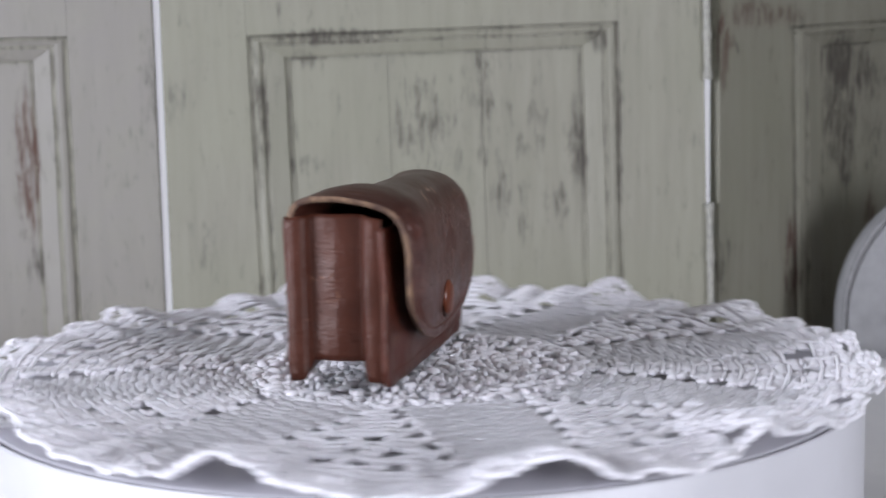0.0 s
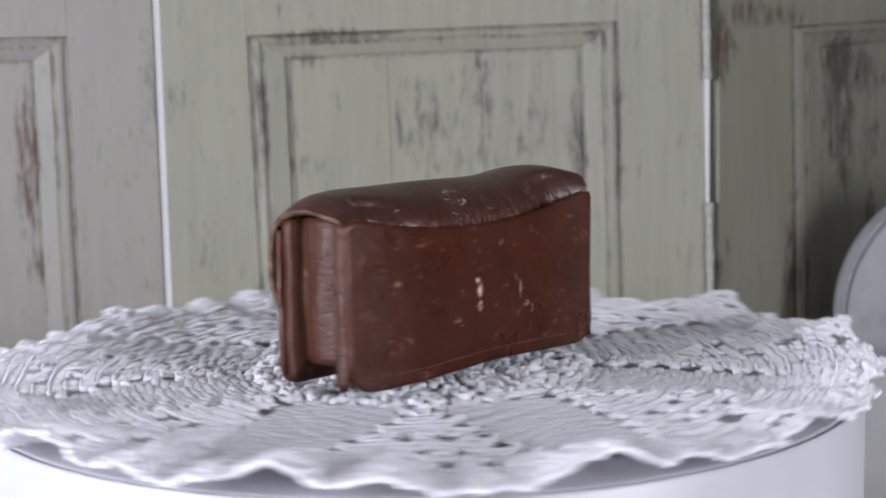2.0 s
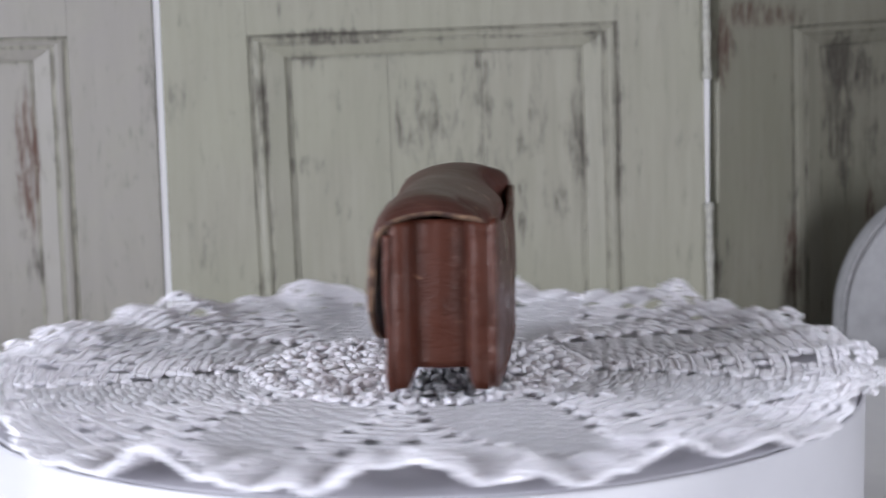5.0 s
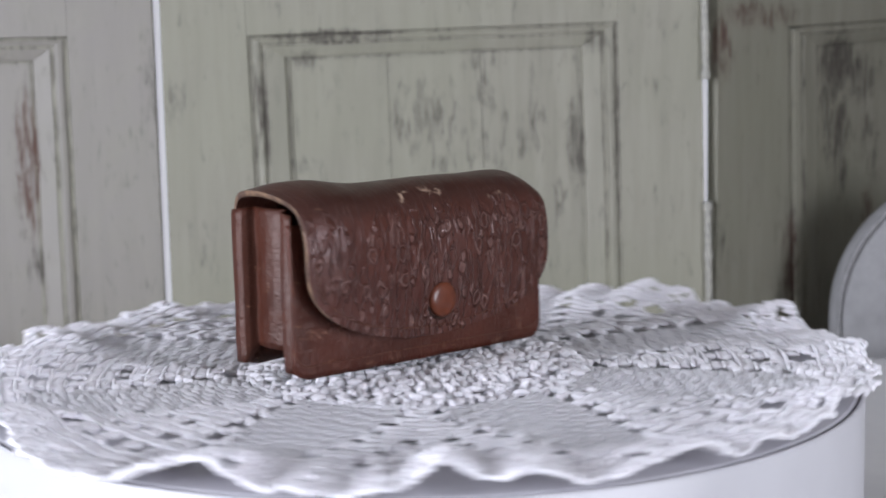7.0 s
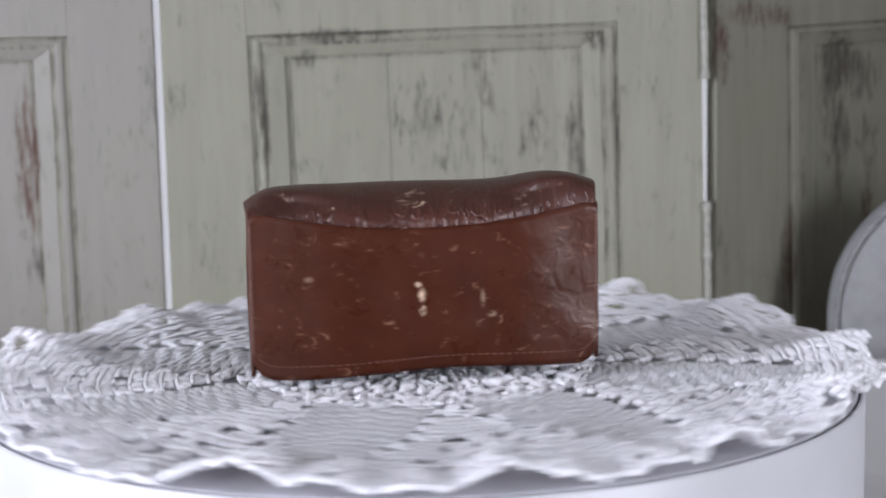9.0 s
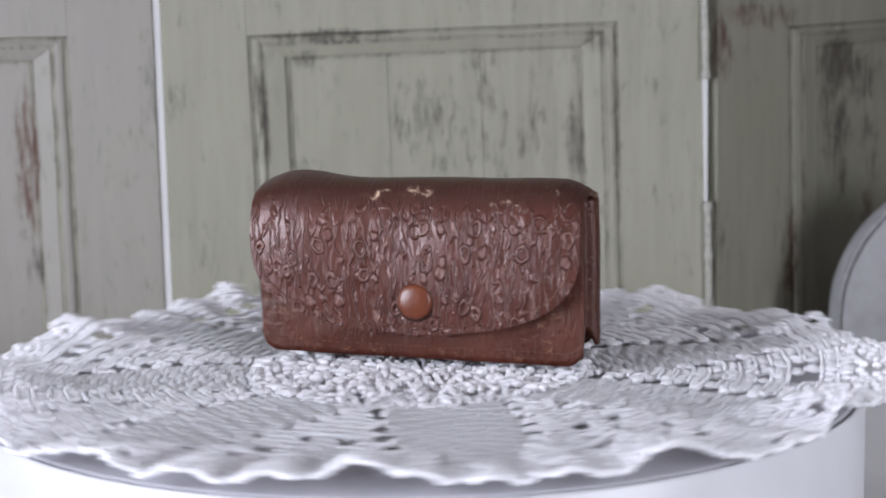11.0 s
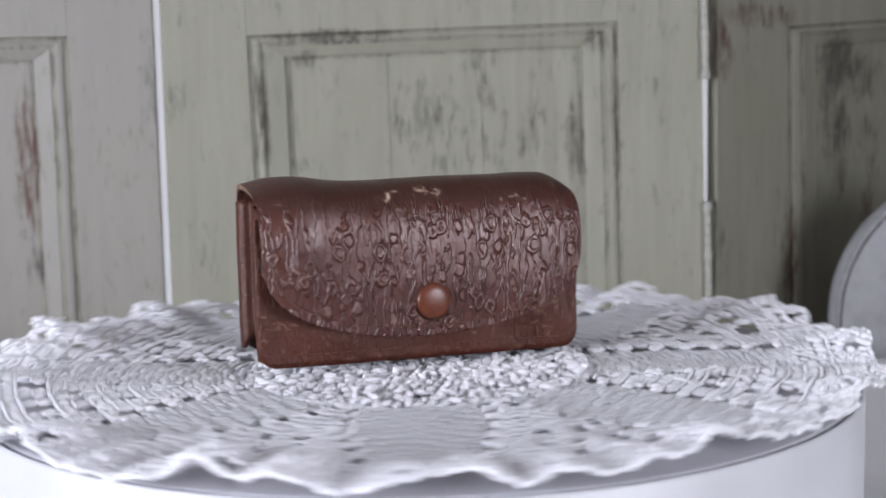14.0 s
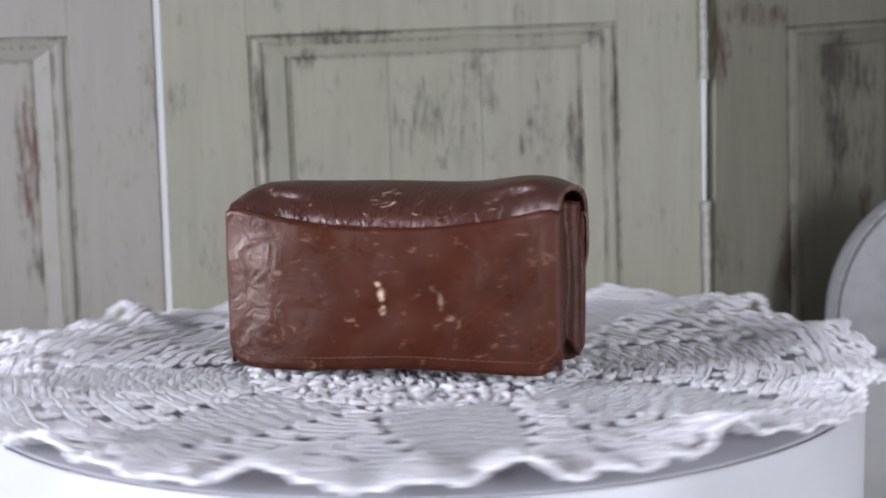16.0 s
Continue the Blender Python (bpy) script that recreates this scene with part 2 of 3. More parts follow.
# ======== helpers that build meshes ========
def part(name, bm, mat, parent=None, label="", smooth=False):
    """Links a bmesh as one mesh object under a thing or a part."""
    me = bpy.data.meshes.new(name)
    bm.normal_update()
    bm.to_mesh(me)
    bm.free()
    for m in mat if isinstance(mat, (list, tuple)) else (mat,):
        me.materials.append(m)
    if smooth:
        for f in me.polygons:
            f.use_smooth = True
    ob = new(name, me)
    if parent is not None:
        ob.parent = parent
    if label:
        ob["label"] = label
    return ob


def raw(name, verts, faces, mat, parent=None, smooth=True):
    me = bpy.data.meshes.new(name)
    me.from_pydata(verts, [], faces)
    me.materials.append(mat)
    if smooth:
        me.polygons.foreach_set("use_smooth", [True] * len(me.polygons))
    me.update()
    ob = new(name, me)
    if parent is not None:
        ob.parent = parent
    return ob


def box(bm, x0, x1, y0, y1, z0, z1, bevel=0.0):
    made = bmesh.ops.create_cube(bm, size=1.0)["verts"]
    for v in made:
        v.co = Vector((x0 + (v.co.x + 0.5) * (x1 - x0), y0 + (v.co.y + 0.5) * (y1 - y0), z0 + (v.co.z + 0.5) * (z1 - z0)))
    if bevel:
        edges = {e for v in made for e in v.link_edges}
        bmesh.ops.bevel(bm, geom=list(edges), offset=bevel, segments=2, affect="EDGES", profile=0.6)
    return bm


def boxed(*sizes, bevel=0.0):
    return box(bmesh.new(), *sizes, bevel=bevel)


def surface(fn, nu, nv):
    """A sheet fn(u, v), u and v from 0 to 1."""
    bm = bmesh.new()
    rows = [[bm.verts.new(fn(i / nu, j / nv)) for j in range(nv + 1)] for i in range(nu + 1)]
    for i in range(nu):
        for j in range(nv):
            bm.faces.new((rows[i][j], rows[i + 1][j], rows[i + 1][j + 1], rows[i][j + 1]))
    return bm


def lathe(profile, steps=96):
    """A body turned round z from (radius, height) pairs."""
    bm = bmesh.new()
    rings = []
    for r, z in profile:
        if r < 1e-6:
            rings.append([bm.verts.new((0, 0, z))] * steps)
        else:
            rings.append([bm.verts.new((r * math.cos(2 * math.pi * k / steps), r * math.sin(2 * math.pi * k / steps), z)) for k in range(steps)])
    for a, b in zip(rings, rings[1:]):
        for k in range(steps):
            q = []
            for v in (a[k], a[(k + 1) % steps], b[(k + 1) % steps], b[k]):
                if v not in q:
                    q.append(v)
            if len(q) > 2:
                bm.faces.new(q)
    return bm


def tube(points, radius, sides=6, closed=False, wobble=0.0):
    """A cord along points."""
    bm = bmesh.new()
    pts = [Vector(p) for p in points]
    n = len(pts)
    rings = []
    for i, p in enumerate(pts):
        a = pts[(i - 1) % n] if closed or i else p
        c = pts[(i + 1) % n] if closed or i < n - 1 else p
        way = (c - a).normalized()
        side = way.cross(Vector((0.01, 0.02, 1))).normalized()
        up = side.cross(way)
        r = radius * (1 + wobble * noise.noise(p * 400))
        rings.append([bm.verts.new(p + r * (math.cos(2 * math.pi * k / sides) * side + math.sin(2 * math.pi * k / sides) * up)) for k in range(sides)])
    for i in range(n if closed else n - 1):
        a, b = rings[i], rings[(i + 1) % n]
        for k in range(sides):
            bm.faces.new((a[k], a[(k + 1) % sides], b[(k + 1) % sides], b[k]))
    return bm


def thing(name, m, label, category, group=""):
    e = new(name)
    e.empty_display_size = 0.02
    e.matrix_world = m
    return tagged(e, label, category, group)


def thicken(ob, thickness, offset=0.0, rim=0, even_offset=True):
    s = ob.modifiers.new("thickness", "SOLIDIFY")
    s.thickness, s.offset, s.material_offset_rim, s.use_even_offset = thickness, offset, rim, even_offset
    return ob


# ======== the room ========
FLOOR_Z, CEIL_Z, TABLE_Z = -0.88, 1.62, -0.136


def wall_with_opening(name, axis, place, thick, a0, a1, hole=None):
    """A wall across x or y, with an opening (a0, a1, z0, z1) right through it."""
    bm = bmesh.new()

    def block(u0, u1, z0, z1):
        if axis == "x":
            box(bm, place, place + thick, u0, u1, z0, z1)
        else:
            box(bm, u0, u1, place, place + thick, z0, z1)
    if hole:
        h0, h1, z0, z1 = hole
        block(a0, h0, FLOOR_Z, CEIL_Z)
        block(h1, a1, FLOOR_Z, CEIL_Z)
        block(h0, h1, FLOOR_Z, z0)
        block(h0, h1, z1, CEIL_Z)
    else:
        block(a0, a1, FLOOR_Z, CEIL_Z)
    return tagged(part(name, bm, WALL_PAINT), "plain grey plastered wall", "wall", kind="structure")


tagged(part("floor", boxed(-1.7, 1.7, -2.5, 1.5, FLOOR_Z - 0.1, FLOOR_Z), BOARDS), "brown wooden floor", "floor", kind="structure")
tagged(part("ceiling", boxed(-1.7, 1.7, -2.5, 1.5, CEIL_Z, CEIL_Z + 0.1), CEILING_PAINT), "plain grey ceiling", "ceiling", kind="structure")
wall_with_opening("wall_west", "x", -1.7, 0.12, -2.5, 1.5, (-1.46, -0.26, -0.22, 0.78))
wall_with_opening("wall_east", "x", 1.58, 0.12, -2.5, 1.5, (-2.26, -1.06, -0.08, 0.84))
wall_with_opening("wall_south", "y", -2.5, 0.12, -1.58, 1.58)
wall_with_opening("wall_north", "y", 1.38, 0.12, -1.58, 1.58, (-0.55, 0.55, -0.55, 0.95))


# the bright day outside the window behind the doors
tagged(part("backdrop", boxed(-0.75, 0.75, 1.80, 1.82, -0.75, 1.15), BRIGHT_SKY), "bright overcast daylight outside the window", "backdrop", kind="structure")


# ======== the panelled doors behind the table ========
DOOR_Y = 0.70
PROFILE = [(0.0, 0.0), (0.0012, -0.0018), (0.0034, -0.0018), (0.0044, 0.0018), (0.0078, 0.0034), (0.0100, 0.0026),
           (0.0108, -0.0002), (0.0136, -0.0004), (0.0146, 0.0008), (0.0240, -0.0030), (0.0290, -0.0052), (0.0300, -0.0090), (0.0330, -0.0090)]
GROOVES = (0, 1, 6, 7, 11, 12)


def moulding(x0, x1, z0, z1, side, wide=1.0):
    """One mitred side of the frame of mouldings round a panel."""
    bm = bmesh.new()
    ends = []
    steps = 40
    for k in range(steps + 1):
        row = []
        for d, h in PROFILE:
            a0, a1, b0, b1 = x0 + wide * d, x1 - wide * d, z0 + 0.62 * d, z1 - 0.62 * d
            f = k / steps
            x, z = {"top": (a0 + f * (a1 - a0), b1), "bottom": (a0 + f * (a1 - a0), b0),
                    "left": (a0, b0 + f * (b1 - b0)), "right": (a1, b0 + f * (b1 - b0))}[side]
            w = 0.0007 * noise.noise(Vector((x * 22, z * 22, d * 150)))
            row.append(bm.verts.new((x + (w if side in ("left", "right") else 0), -0.65 * h, z + (w if side in ("top", "bottom") else 0))))
        ends.append(row)
    for a, b in zip(ends, ends[1:]):
        for i in range(len(PROFILE) - 1):
            f = bm.faces.new((a[i], b[i], b[i + 1], a[i + 1]))
            f.material_index = 1 if i in GROOVES else 0
    bmesh.ops.recalc_face_normals(bm, faces=bm.faces)
    return bm


def uneven_box(x0, x1, y0, y1, z0, z1, plumb=0.0):
    """A board with softly worn edges."""
    bm = boxed(x0, x1, y0, y1, z0, z1, bevel=0.0004)
    for v in bm.verts:
        if v.co.x < (x0 + x1) / 2:
            v.co.x += plumb * v.co.z
    return bm


def panelled_door(x0, x1, top, panel, lean, label, hinge_x=0.0, swing=0.0, wide=1.0, coat=PAINT):
    """A door leaf whose face lies in y = 0 of its own space; panel: (x0, x1, z0, z1) of the upper panel's mouldings."""
    door = thing("panelled_door", pose(hinge_x, DOOR_Y, 0, 0, lean, swing), label, "door", "old doors behind the table")
    a0, a1, b0, b1 = panel
    low = FLOOR_Z + 0.03
    part("stile", uneven_box(x0, a0 - 0.0001, 0.0, 0.0100, low, top, math.tan(radians(-lean))), coat, door)
    part("stile", uneven_box(a1 + 0.0001, x1, 0.0, 0.0100, low, top), coat, door)
    part("rail", uneven_box(a0, a1, 0.0002, 0.0098, b1 + 0.0003, b1 + 0.1300), coat, door)
    part("rail", uneven_box(a0, a1, 0.0002, 0.0098, top - 0.1200, top - 0.001), coat, door)
    part("rail", uneven_box(a0, a1, 0.0002, 0.0098, b0 - 0.13, b0 - 0.0003), coat, door)
    part("rail", uneven_box(a0, a1, 0.0002, 0.0098, low, low + 0.12), coat, door)
    for z0, z1 in ((b0, b1), (low + 0.1205, b0 - 0.1305), (b1 + 0.1305, top - 0.1205)):
        for side in ("top", "bottom", "left", "right"):
            part("moulding", moulding(a0, a1, z0, z1, side, wide), [coat, PAINT_EDGE], door)
        part("panel_back", boxed(a0 - 0.012, a1 + 0.012, 0.0152, 0.0190, z0 - 0.012, z1 + 0.012), PAINT_EDGE, door)
        # the field: upright boards with open joints
        w, n = (a1 - a0 - 0.064 * wide), 3
        for k in range(n):
            f0 = a0 + 0.032 * wide + w * (0, 0.34, 0.66, 1)[k] + 0.00015
            f1 = a0 + 0.032 * wide + w * (0, 0.34, 0.66, 1)[k + 1] - 0.0001
            part("panel_board", boxed(f0, f1, 0.0070 + 0.0002 * (k % 2), 0.015, z0 + 0.0186, z1 - 0.0186, bevel=0.0005), coat, door)
    return door


WEATHERED = "weathered grey-green painted panelled wooden door, paint rubbed through"
left_door = panelled_door(-0.664, -0.2105, 1.12, (-0.594, -0.2793, -0.31, 0.1253), 0.0, WEATHERED + " along the panel edge", coat=PAINT_GREYER)
middle_door = panelled_door(-0.2043, 0.2388, 1.12, (-0.1325, 0.1696, -0.31, 0.1257), -1.05, WEATHERED + " in dark upright streaks")
right_door = panelled_door(0.0095, 0.455, 1.12, (0.1164, 0.352, -0.31, 0.1192), -2.0, WEATHERED + " and stained rusty brown", 0.2440, 42, 1.7)


def hinge(z0, z1, door):
    h = part("hinge", tube([(0.2408, -0.0030, z0 + (z1 - z0) * k / 6) for k in range(7)], 0.0032, 10), STEEL, door, "painted-over hinge barrel", True)
    for z in (z0, (z0 + z1) / 2, z1):
        part("hinge_knuckle", tube([(0.2408, -0.0030, z - 0.0035), (0.2408, -0.0030, z), (0.2408, -0.0030, z + 0.0035)], 0.0042, 10), STEEL, h, smooth=True)


hinge(0.080, 0.145, middle_door)
hinge(-0.11, -0.028, middle_door)

# ======== the table ========
table = thing("table", pose(0, 0, TABLE_Z), "white painted table under the turntable", "table")
part("tabletop", boxed(-0.75, 0.75, -0.62, 0.614, -0.028, 0.0, bevel=0.003), TABLE_PAINT, table)
part("apron", boxed(-0.68, 0.68, -0.55, 0.55, -0.11, -0.0285, bevel=0.002), TABLE_PAINT, table)
for sx in (-0.66, 0.61):
    for sy in (-0.53, 0.48):
        part("leg", boxed(sx, sx + 0.05, sy, sy + 0.05, FLOOR_Z - TABLE_Z, -0.1105, bevel=0.003), TABLE_PAINT, table)


# ======== the padded headboard behind the table ========
HEADBOARD_AT = (0.4755, 0.722)


def headboard():
    e = thing("headboard", pose(*HEADBOARD_AT, FLOOR_Z), "pale grey fabric padded headboard with a rounded piped shoulder", "headboard")
    shoulder = -0.122 - FLOOR_Z

    def edge(f, r):
        """Up one straight side, over the round top and down the other; f from 0 to 1."""
        if f < 0.3:
            return (-r, shoulder * f / 0.3)
        if f > 0.7:
            return (r, shoulder * (1 - f) / 0.3)
        b = math.pi * (f - 0.3) / 0.4
        return (-r * math.cos(b), shoulder + r * math.sin(b))

    bm = bmesh.new()
    steps, rings = 100, []
    for y, r in ((0.020, 0.0), (0.020, 0.112), (0.015, 0.119), (0.0, 0.1218), (-0.012, 0.1198), (-0.018, 0.113), (-0.025, 0.085), (-0.029, 0.045), (-0.031, 0.0)):
        rings.append([bm.verts.new((edge(k / steps, r)[0], y, edge(k / steps, r)[1])) for k in range(steps + 1)])
    for a, b in zip(rings, rings[1:]):
        for k in range(steps):
            bm.faces.new((a[k], a[k + 1], b[k + 1], b[k]))
    bmesh.ops.remove_doubles(bm, verts=bm.verts, dist=0.0001)
    part("pad", bm, FABRIC, e, smooth=True)
    part("piping", tube([(edge(k / 100, 0.1188)[0], -0.0155, edge(k / 100, 0.1188)[1] + 0.001) for k in range(101)], 0.0026, 8), PIPING, e, "grey piping cord", True)
    return e


soft_back = headboard()

# ======== the turntable ========
PLATE_Z = -0.0076
turntable = thing("turntable", pose(0, 0, TABLE_Z), "white plastic drum turntable standing on the table", "turntable")
H = PLATE_Z - TABLE_Z
part("drum", lathe([(0.0, 0.0), (0.150, 0.0), (0.1525, 0.002), (0.1544, 0.006), (0.1546, H - 0.0016), (0.1543, H - 0.0007), (0.1536, H - 0.0004), (0.1530, H - 0.0008), (0.1528, H - 0.0056), (0.1, H - 0.0056), (0, H - 0.0056)], 128), PLASTIC, turntable, smooth=True)
part("plate", lathe([(0.0, H - 0.005), (0.1510, H - 0.005), (0.1522, H - 0.0044), (0.1524, H - 0.0012), (0.1520, H - 0.0003), (0.1512, H), (0.0, H)], 128), PLATE, turntable, "pale grey round turntable plate", True)


# ======== the lace doily ========
def bead(n=6):
    """A short rounded stitch along x, one unit long, as rings and faces."""
    verts = [(-0.5, 0, 0)]
    for x, r in ((-0.33, 0.36), (0.0, 0.5), (0.33, 0.36)):
        verts += [(x, r * math.cos(2 * math.pi * k / n), r * math.sin(2 * math.pi * k / n)) for k in range(n)]
    verts.append((0.5, 0, 0))
    faces = [(0, 1 + (k + 1) % n, 1 + k) for k in range(n)]
    for q in range(2):
        o = 1 + q * n
        faces += [(o + k, o + (k + 1) % n, o + n + (k + 1) % n, o + n + k) for k in range(n)]
    last, o = len(verts) - 1, 1 + 2 * n
    faces += [(o + k, o + (k + 1) % n, last) for k in range(n)]
    return np.array(verts), faces


SCALLOPS = 44


def crest(a):
    """The uneven wave of the border: 0 in a trough, 1 on a crest."""
    return 0.5 + 0.5 * math.sin(SCALLOPS * a + 1.3 * math.sin(5 * a) + 0.9 * math.sin(11 * a + 1.0))


def arch(a):
    """Here and there the rim stands up in a wide arch."""
    g = 0.5 + 0.5 * math.sin(13 * a + 0.8 * math.sin(3 * a + 0.5))
    return g ** 4


def edge_radius(a):
    return 0.1602 + 0.0022 * math.sin(2 * a + 0.6) + 0.0014 * math.sin(3 * a + 2.0) + 0.0022 * (crest(a) - 0.5) - 0.0024 * arch(a) + 0.0010 * math.sin(97 * a)


def lift(a, r):
    """How far the rippled border rises from the plate."""
    f = min(max((r - 0.112) / 0.045, 0), 1)
    f = f * f * (3 - 2 * f)
    slow = 0.5 + 0.5 * math.sin(4 * a + 1.0) * math.sin(7 * a + 0.3)
    swell = min(max((r - 0.05) / 0.07, 0), 1)
    folds = 0.0014 * swell * (1 + math.sin(9 * a + 40 * r) * math.sin(4 * a + 0.4))
    return folds + f * (-0.0003 + 0.0036 * crest(a) * (0.25 + 1.0 * slow) + 0.0050 * arch(a) + 0.0020 * slow)


class Stitches:
    def __init__(self):
        self.bead, self.faces = bead()
        self.verts, self.out, self.count = [], [], 0

    def add(self, r, a, z, turn, length, width, height, pitch=0.0):
        """turn: 0 lies along the radius, 90 across it."""
        t = a + radians(turn)
        v = self.bead * (length, width, height)
        cp, sp = math.cos(pitch), math.sin(pitch)
        x, zz = v[:, 0] * cp - v[:, 2] * sp, v[:, 0] * sp + v[:, 2] * cp
        c, s = math.cos(t), math.sin(t)
        self.verts.append(np.stack([r * math.cos(a) + x * c - v[:, 1] * s, r * math.sin(a) + x * s + v[:, 1] * c, z + zz], 1))
        n = self.count * len(self.bead)
        self.out += [tuple(i + n for i in f) for f in self.faces]
        self.count += 1

    def make(self, name, parent):
        return raw(name, np.concatenate(self.verts).tolist(), self.out, YARN, parent)


def lace_doily():
    doily = thing("lace_doily", pose(0, 0, PLATE_Z), "round white crocheted cotton doily with a rippled border", "doily")
    rnd = random.Random(7)
    sectors, first = 8, radians(25.5)
    heart, leaf, net, border = Stitches(), Stitches(), Stitches(), Stitches()

    def leafy(a, r):
        """Below 1 inside a close-worked wedge that narrows towards the rim."""
        s = ((a - first) * sectors / (2 * math.pi) + 0.5) % 1.0 - 0.5
        g = (r - 0.060) / 0.080
        if g <= 0 or g >= 1:
            return 9.0
        w = 0.44 - 0.33 * g
        return abs(s + 0.02 * noise.noise(Vector((a * 9, r * 120, 2)))) / w + 0.08 * noise.noise(Vector((math.cos(a) * r * 150, math.sin(a) * r * 150, 9)))

    # eyelets: a ladder down both sides of each wedge, and rows in the nets; heart rows last
    eyelets = []
    for k in range(sectors):
        mid = first + 2 * math.pi * k / sectors
        for n in range(7):
            r = 0.064 + 0.0108 * n
            w = (0.44 - 0.33 * (r - 0.060) / 0.080) * 1.0 * 2 * math.pi / sectors
            eyelets += [(mid + w, r, 0.0034, 0.0046), (mid - w, r + 0.0040, 0.0034, 0.0046)]
        for r, n in ((0.106, 2), (0.120, 3), (0.134, 4)):
            for q in range(n):
                eyelets.append((mid + math.pi / sectors + (q - (n - 1) / 2) * 0.0118 / r + rnd.uniform(-0.012, 0.012), r + rnd.uniform(-0.001, 0.001), 0.0038, 0.0046))
        for r, n in ((0.050, 3), (0.040, 2)):
            for q in range(n):
                eyelets.append((mid + (q - 1) * 0.0115 / r, r, 0.0036, 0.0040))
    spots = np.array([(r * math.cos(a), r * math.sin(a), math.cos(a), math.sin(a), wide, deep) for a, r, wide, deep in eyelets])

    def hole(a, r):
        dx, dy = r * math.cos(a) - spots[:, 0], r * math.sin(a) - spots[:, 1]
        out, side = dx * spots[:, 2] + dy * spots[:, 3], dy * spots[:, 2] - dx * spots[:, 3]
        return bool(((out / spots[:, 5]) ** 2 + (side / spots[:, 4]) ** 2 < 1).any())

    def ribs(a, r):
        """Low rows that slant down from a wedge's middle line."""
        s = abs(((a - first) * sectors / (2 * math.pi) + 0.5) % 1.0 - 0.5) * 2 * math.pi * r / sectors
        return 0.5 + 0.5 * math.sin(2 * math.pi * (r - 0.5 * s) / 0.0074)

    # the heart: rings of round bobbles
    r = 0.004
    while r < 0.060:
        n = max(6, int(2 * math.pi * r / 0.0036))
        for k in range(n):
            a = 2 * math.pi * (k + 0.5 * rnd.random()) / n
            h = 0.0036 if int(r / 0.0042) % 3 else 0.0050
            if hole(a, r):
                continue
            heart.add(r + rnd.uniform(-0.0009, 0.0009), a, 0.0026 + rnd.uniform(-0.0007, 0.0008), rnd.uniform(-50, 50), rnd.uniform(0.0036, 0.0070), rnd.uniform(0.0018, 0.0030), h * rnd.uniform(0.5, 0.9))
            if rnd.random() < 0.5:
                heart.add(r + 0.0021, a + 0.0022 / r, 0.0017, 90 + rnd.uniform(-20, 20), 0.0052, 0.0024, 0.0026)
        r += 0.0034
    # a close flat ground under the bobbles
    for _ in range(1700):
        r, a = 0.060 * math.sqrt(rnd.random()), rnd.uniform(0, 2 * math.pi)
        if not hole(a, r):
            heart.add(r, a, 0.0009, rnd.uniform(0, 180), rnd.uniform(0.0050, 0.0070), 0.0040, 0.0012)
    # the field: close wedges between nets of upright posts
    r = 0.061
    row = 0
    while r < 0.1495:
        n = int(2 * math.pi * r / 0.0022)
        for k in range(n):
            a = 2 * math.pi * (k + 0.5 * (row % 2)) / n
            e = leafy(a, r)
            z = lift(a, r)
            if hole(a, r):
                continue
            if e < 0.92:
                for t in (-26, 26):
                    leaf.add(r + rnd.uniform(-0.0005, 0.0005), a + 0.0004 * t / 26 / r, z + 0.0011 + 0.0005 * ribs(a, r) + rnd.uniform(-0.0001, 0.0002), t + rnd.uniform(-8, 8), 0.0042, 0.0019, 0.0014)
            elif e < 1.14:
                net.add(r, a, z + 0.0019, rnd.uniform(-30, 30), 0.0044, 0.0027, 0.0026)
            elif row % 2 == 0:
                # posts that stand along the radius
                net.add(r + 0.0013, a + rnd.uniform(-0.0004, 0.0004) / r, z + 0.0017 + rnd.uniform(-0.0002, 0.0004), rnd.uniform(-24, 24), rnd.uniform(0.0046, 0.0062), rnd.uniform(0.0015, 0.0025), rnd.uniform(0.0018, 0.0027))
            else:
                net.add(r + 0.0012, a, z + 0.0022, 90 + rnd.uniform(-14, 14), 0.0036, 0.0017, 0.0020)
        r += 0.0027
        row += 1
    # the border: ripples of close stitches and a thick cord at the rim
    for q in range(5):
        n = 420
        for k in range(n):
            a = 2 * math.pi * (k + 0.5 * (q % 2)) / n
            rr = edge_radius(a) - 0.0018 - 0.0021 * q
            if (arch(a) > 0.35 or crest(a) > 0.8) and q in (1, 2, 3) and rnd.random() < 0.6:
                continue
            border.add(rr, a, lift(a, rr) + 0.0020 + rnd.uniform(-0.0004, 0.0004), rnd.uniform(-20, 20), 0.0034, 0.0025, 0.0026)
    # loose strands over the net
    strands = Stitches()
    for _ in range(1800):
        a, r = rnd.uniform(0, 2 * math.pi), 0.155 * math.sqrt(rnd.uniform(0.12, 1.0))
        if leafy(a, r) < 1.05 or hole(a, r):
            continue
        strands.add(r, a, lift(a, r) + rnd.uniform(0.0014, 0.0031), rnd.choice((-30, 30, 6, 84)) + rnd.uniform(-10, 10), rnd.uniform(0.0050, 0.0095), rnd.uniform(0.0008, 0.0014), 0.0012, rnd.uniform(-0.14, 0.14))
    for st, name in ((strands, "loose_strand_stitches"), (heart, "bobble_heart"), (leaf, "leaf_stitches"), (net, "net_stitches"), (border, "border_stitches")):
        tagged(st.make(name, doily), kind="stuff")
    pts = []
    for k in range(SCALLOPS * 24):
        a = 2 * math.pi * k / (SCALLOPS * 24)
        rr = edge_radius(a)
        pts.append((rr * math.cos(a), rr * math.sin(a), lift(a, rr) + 0.0020))
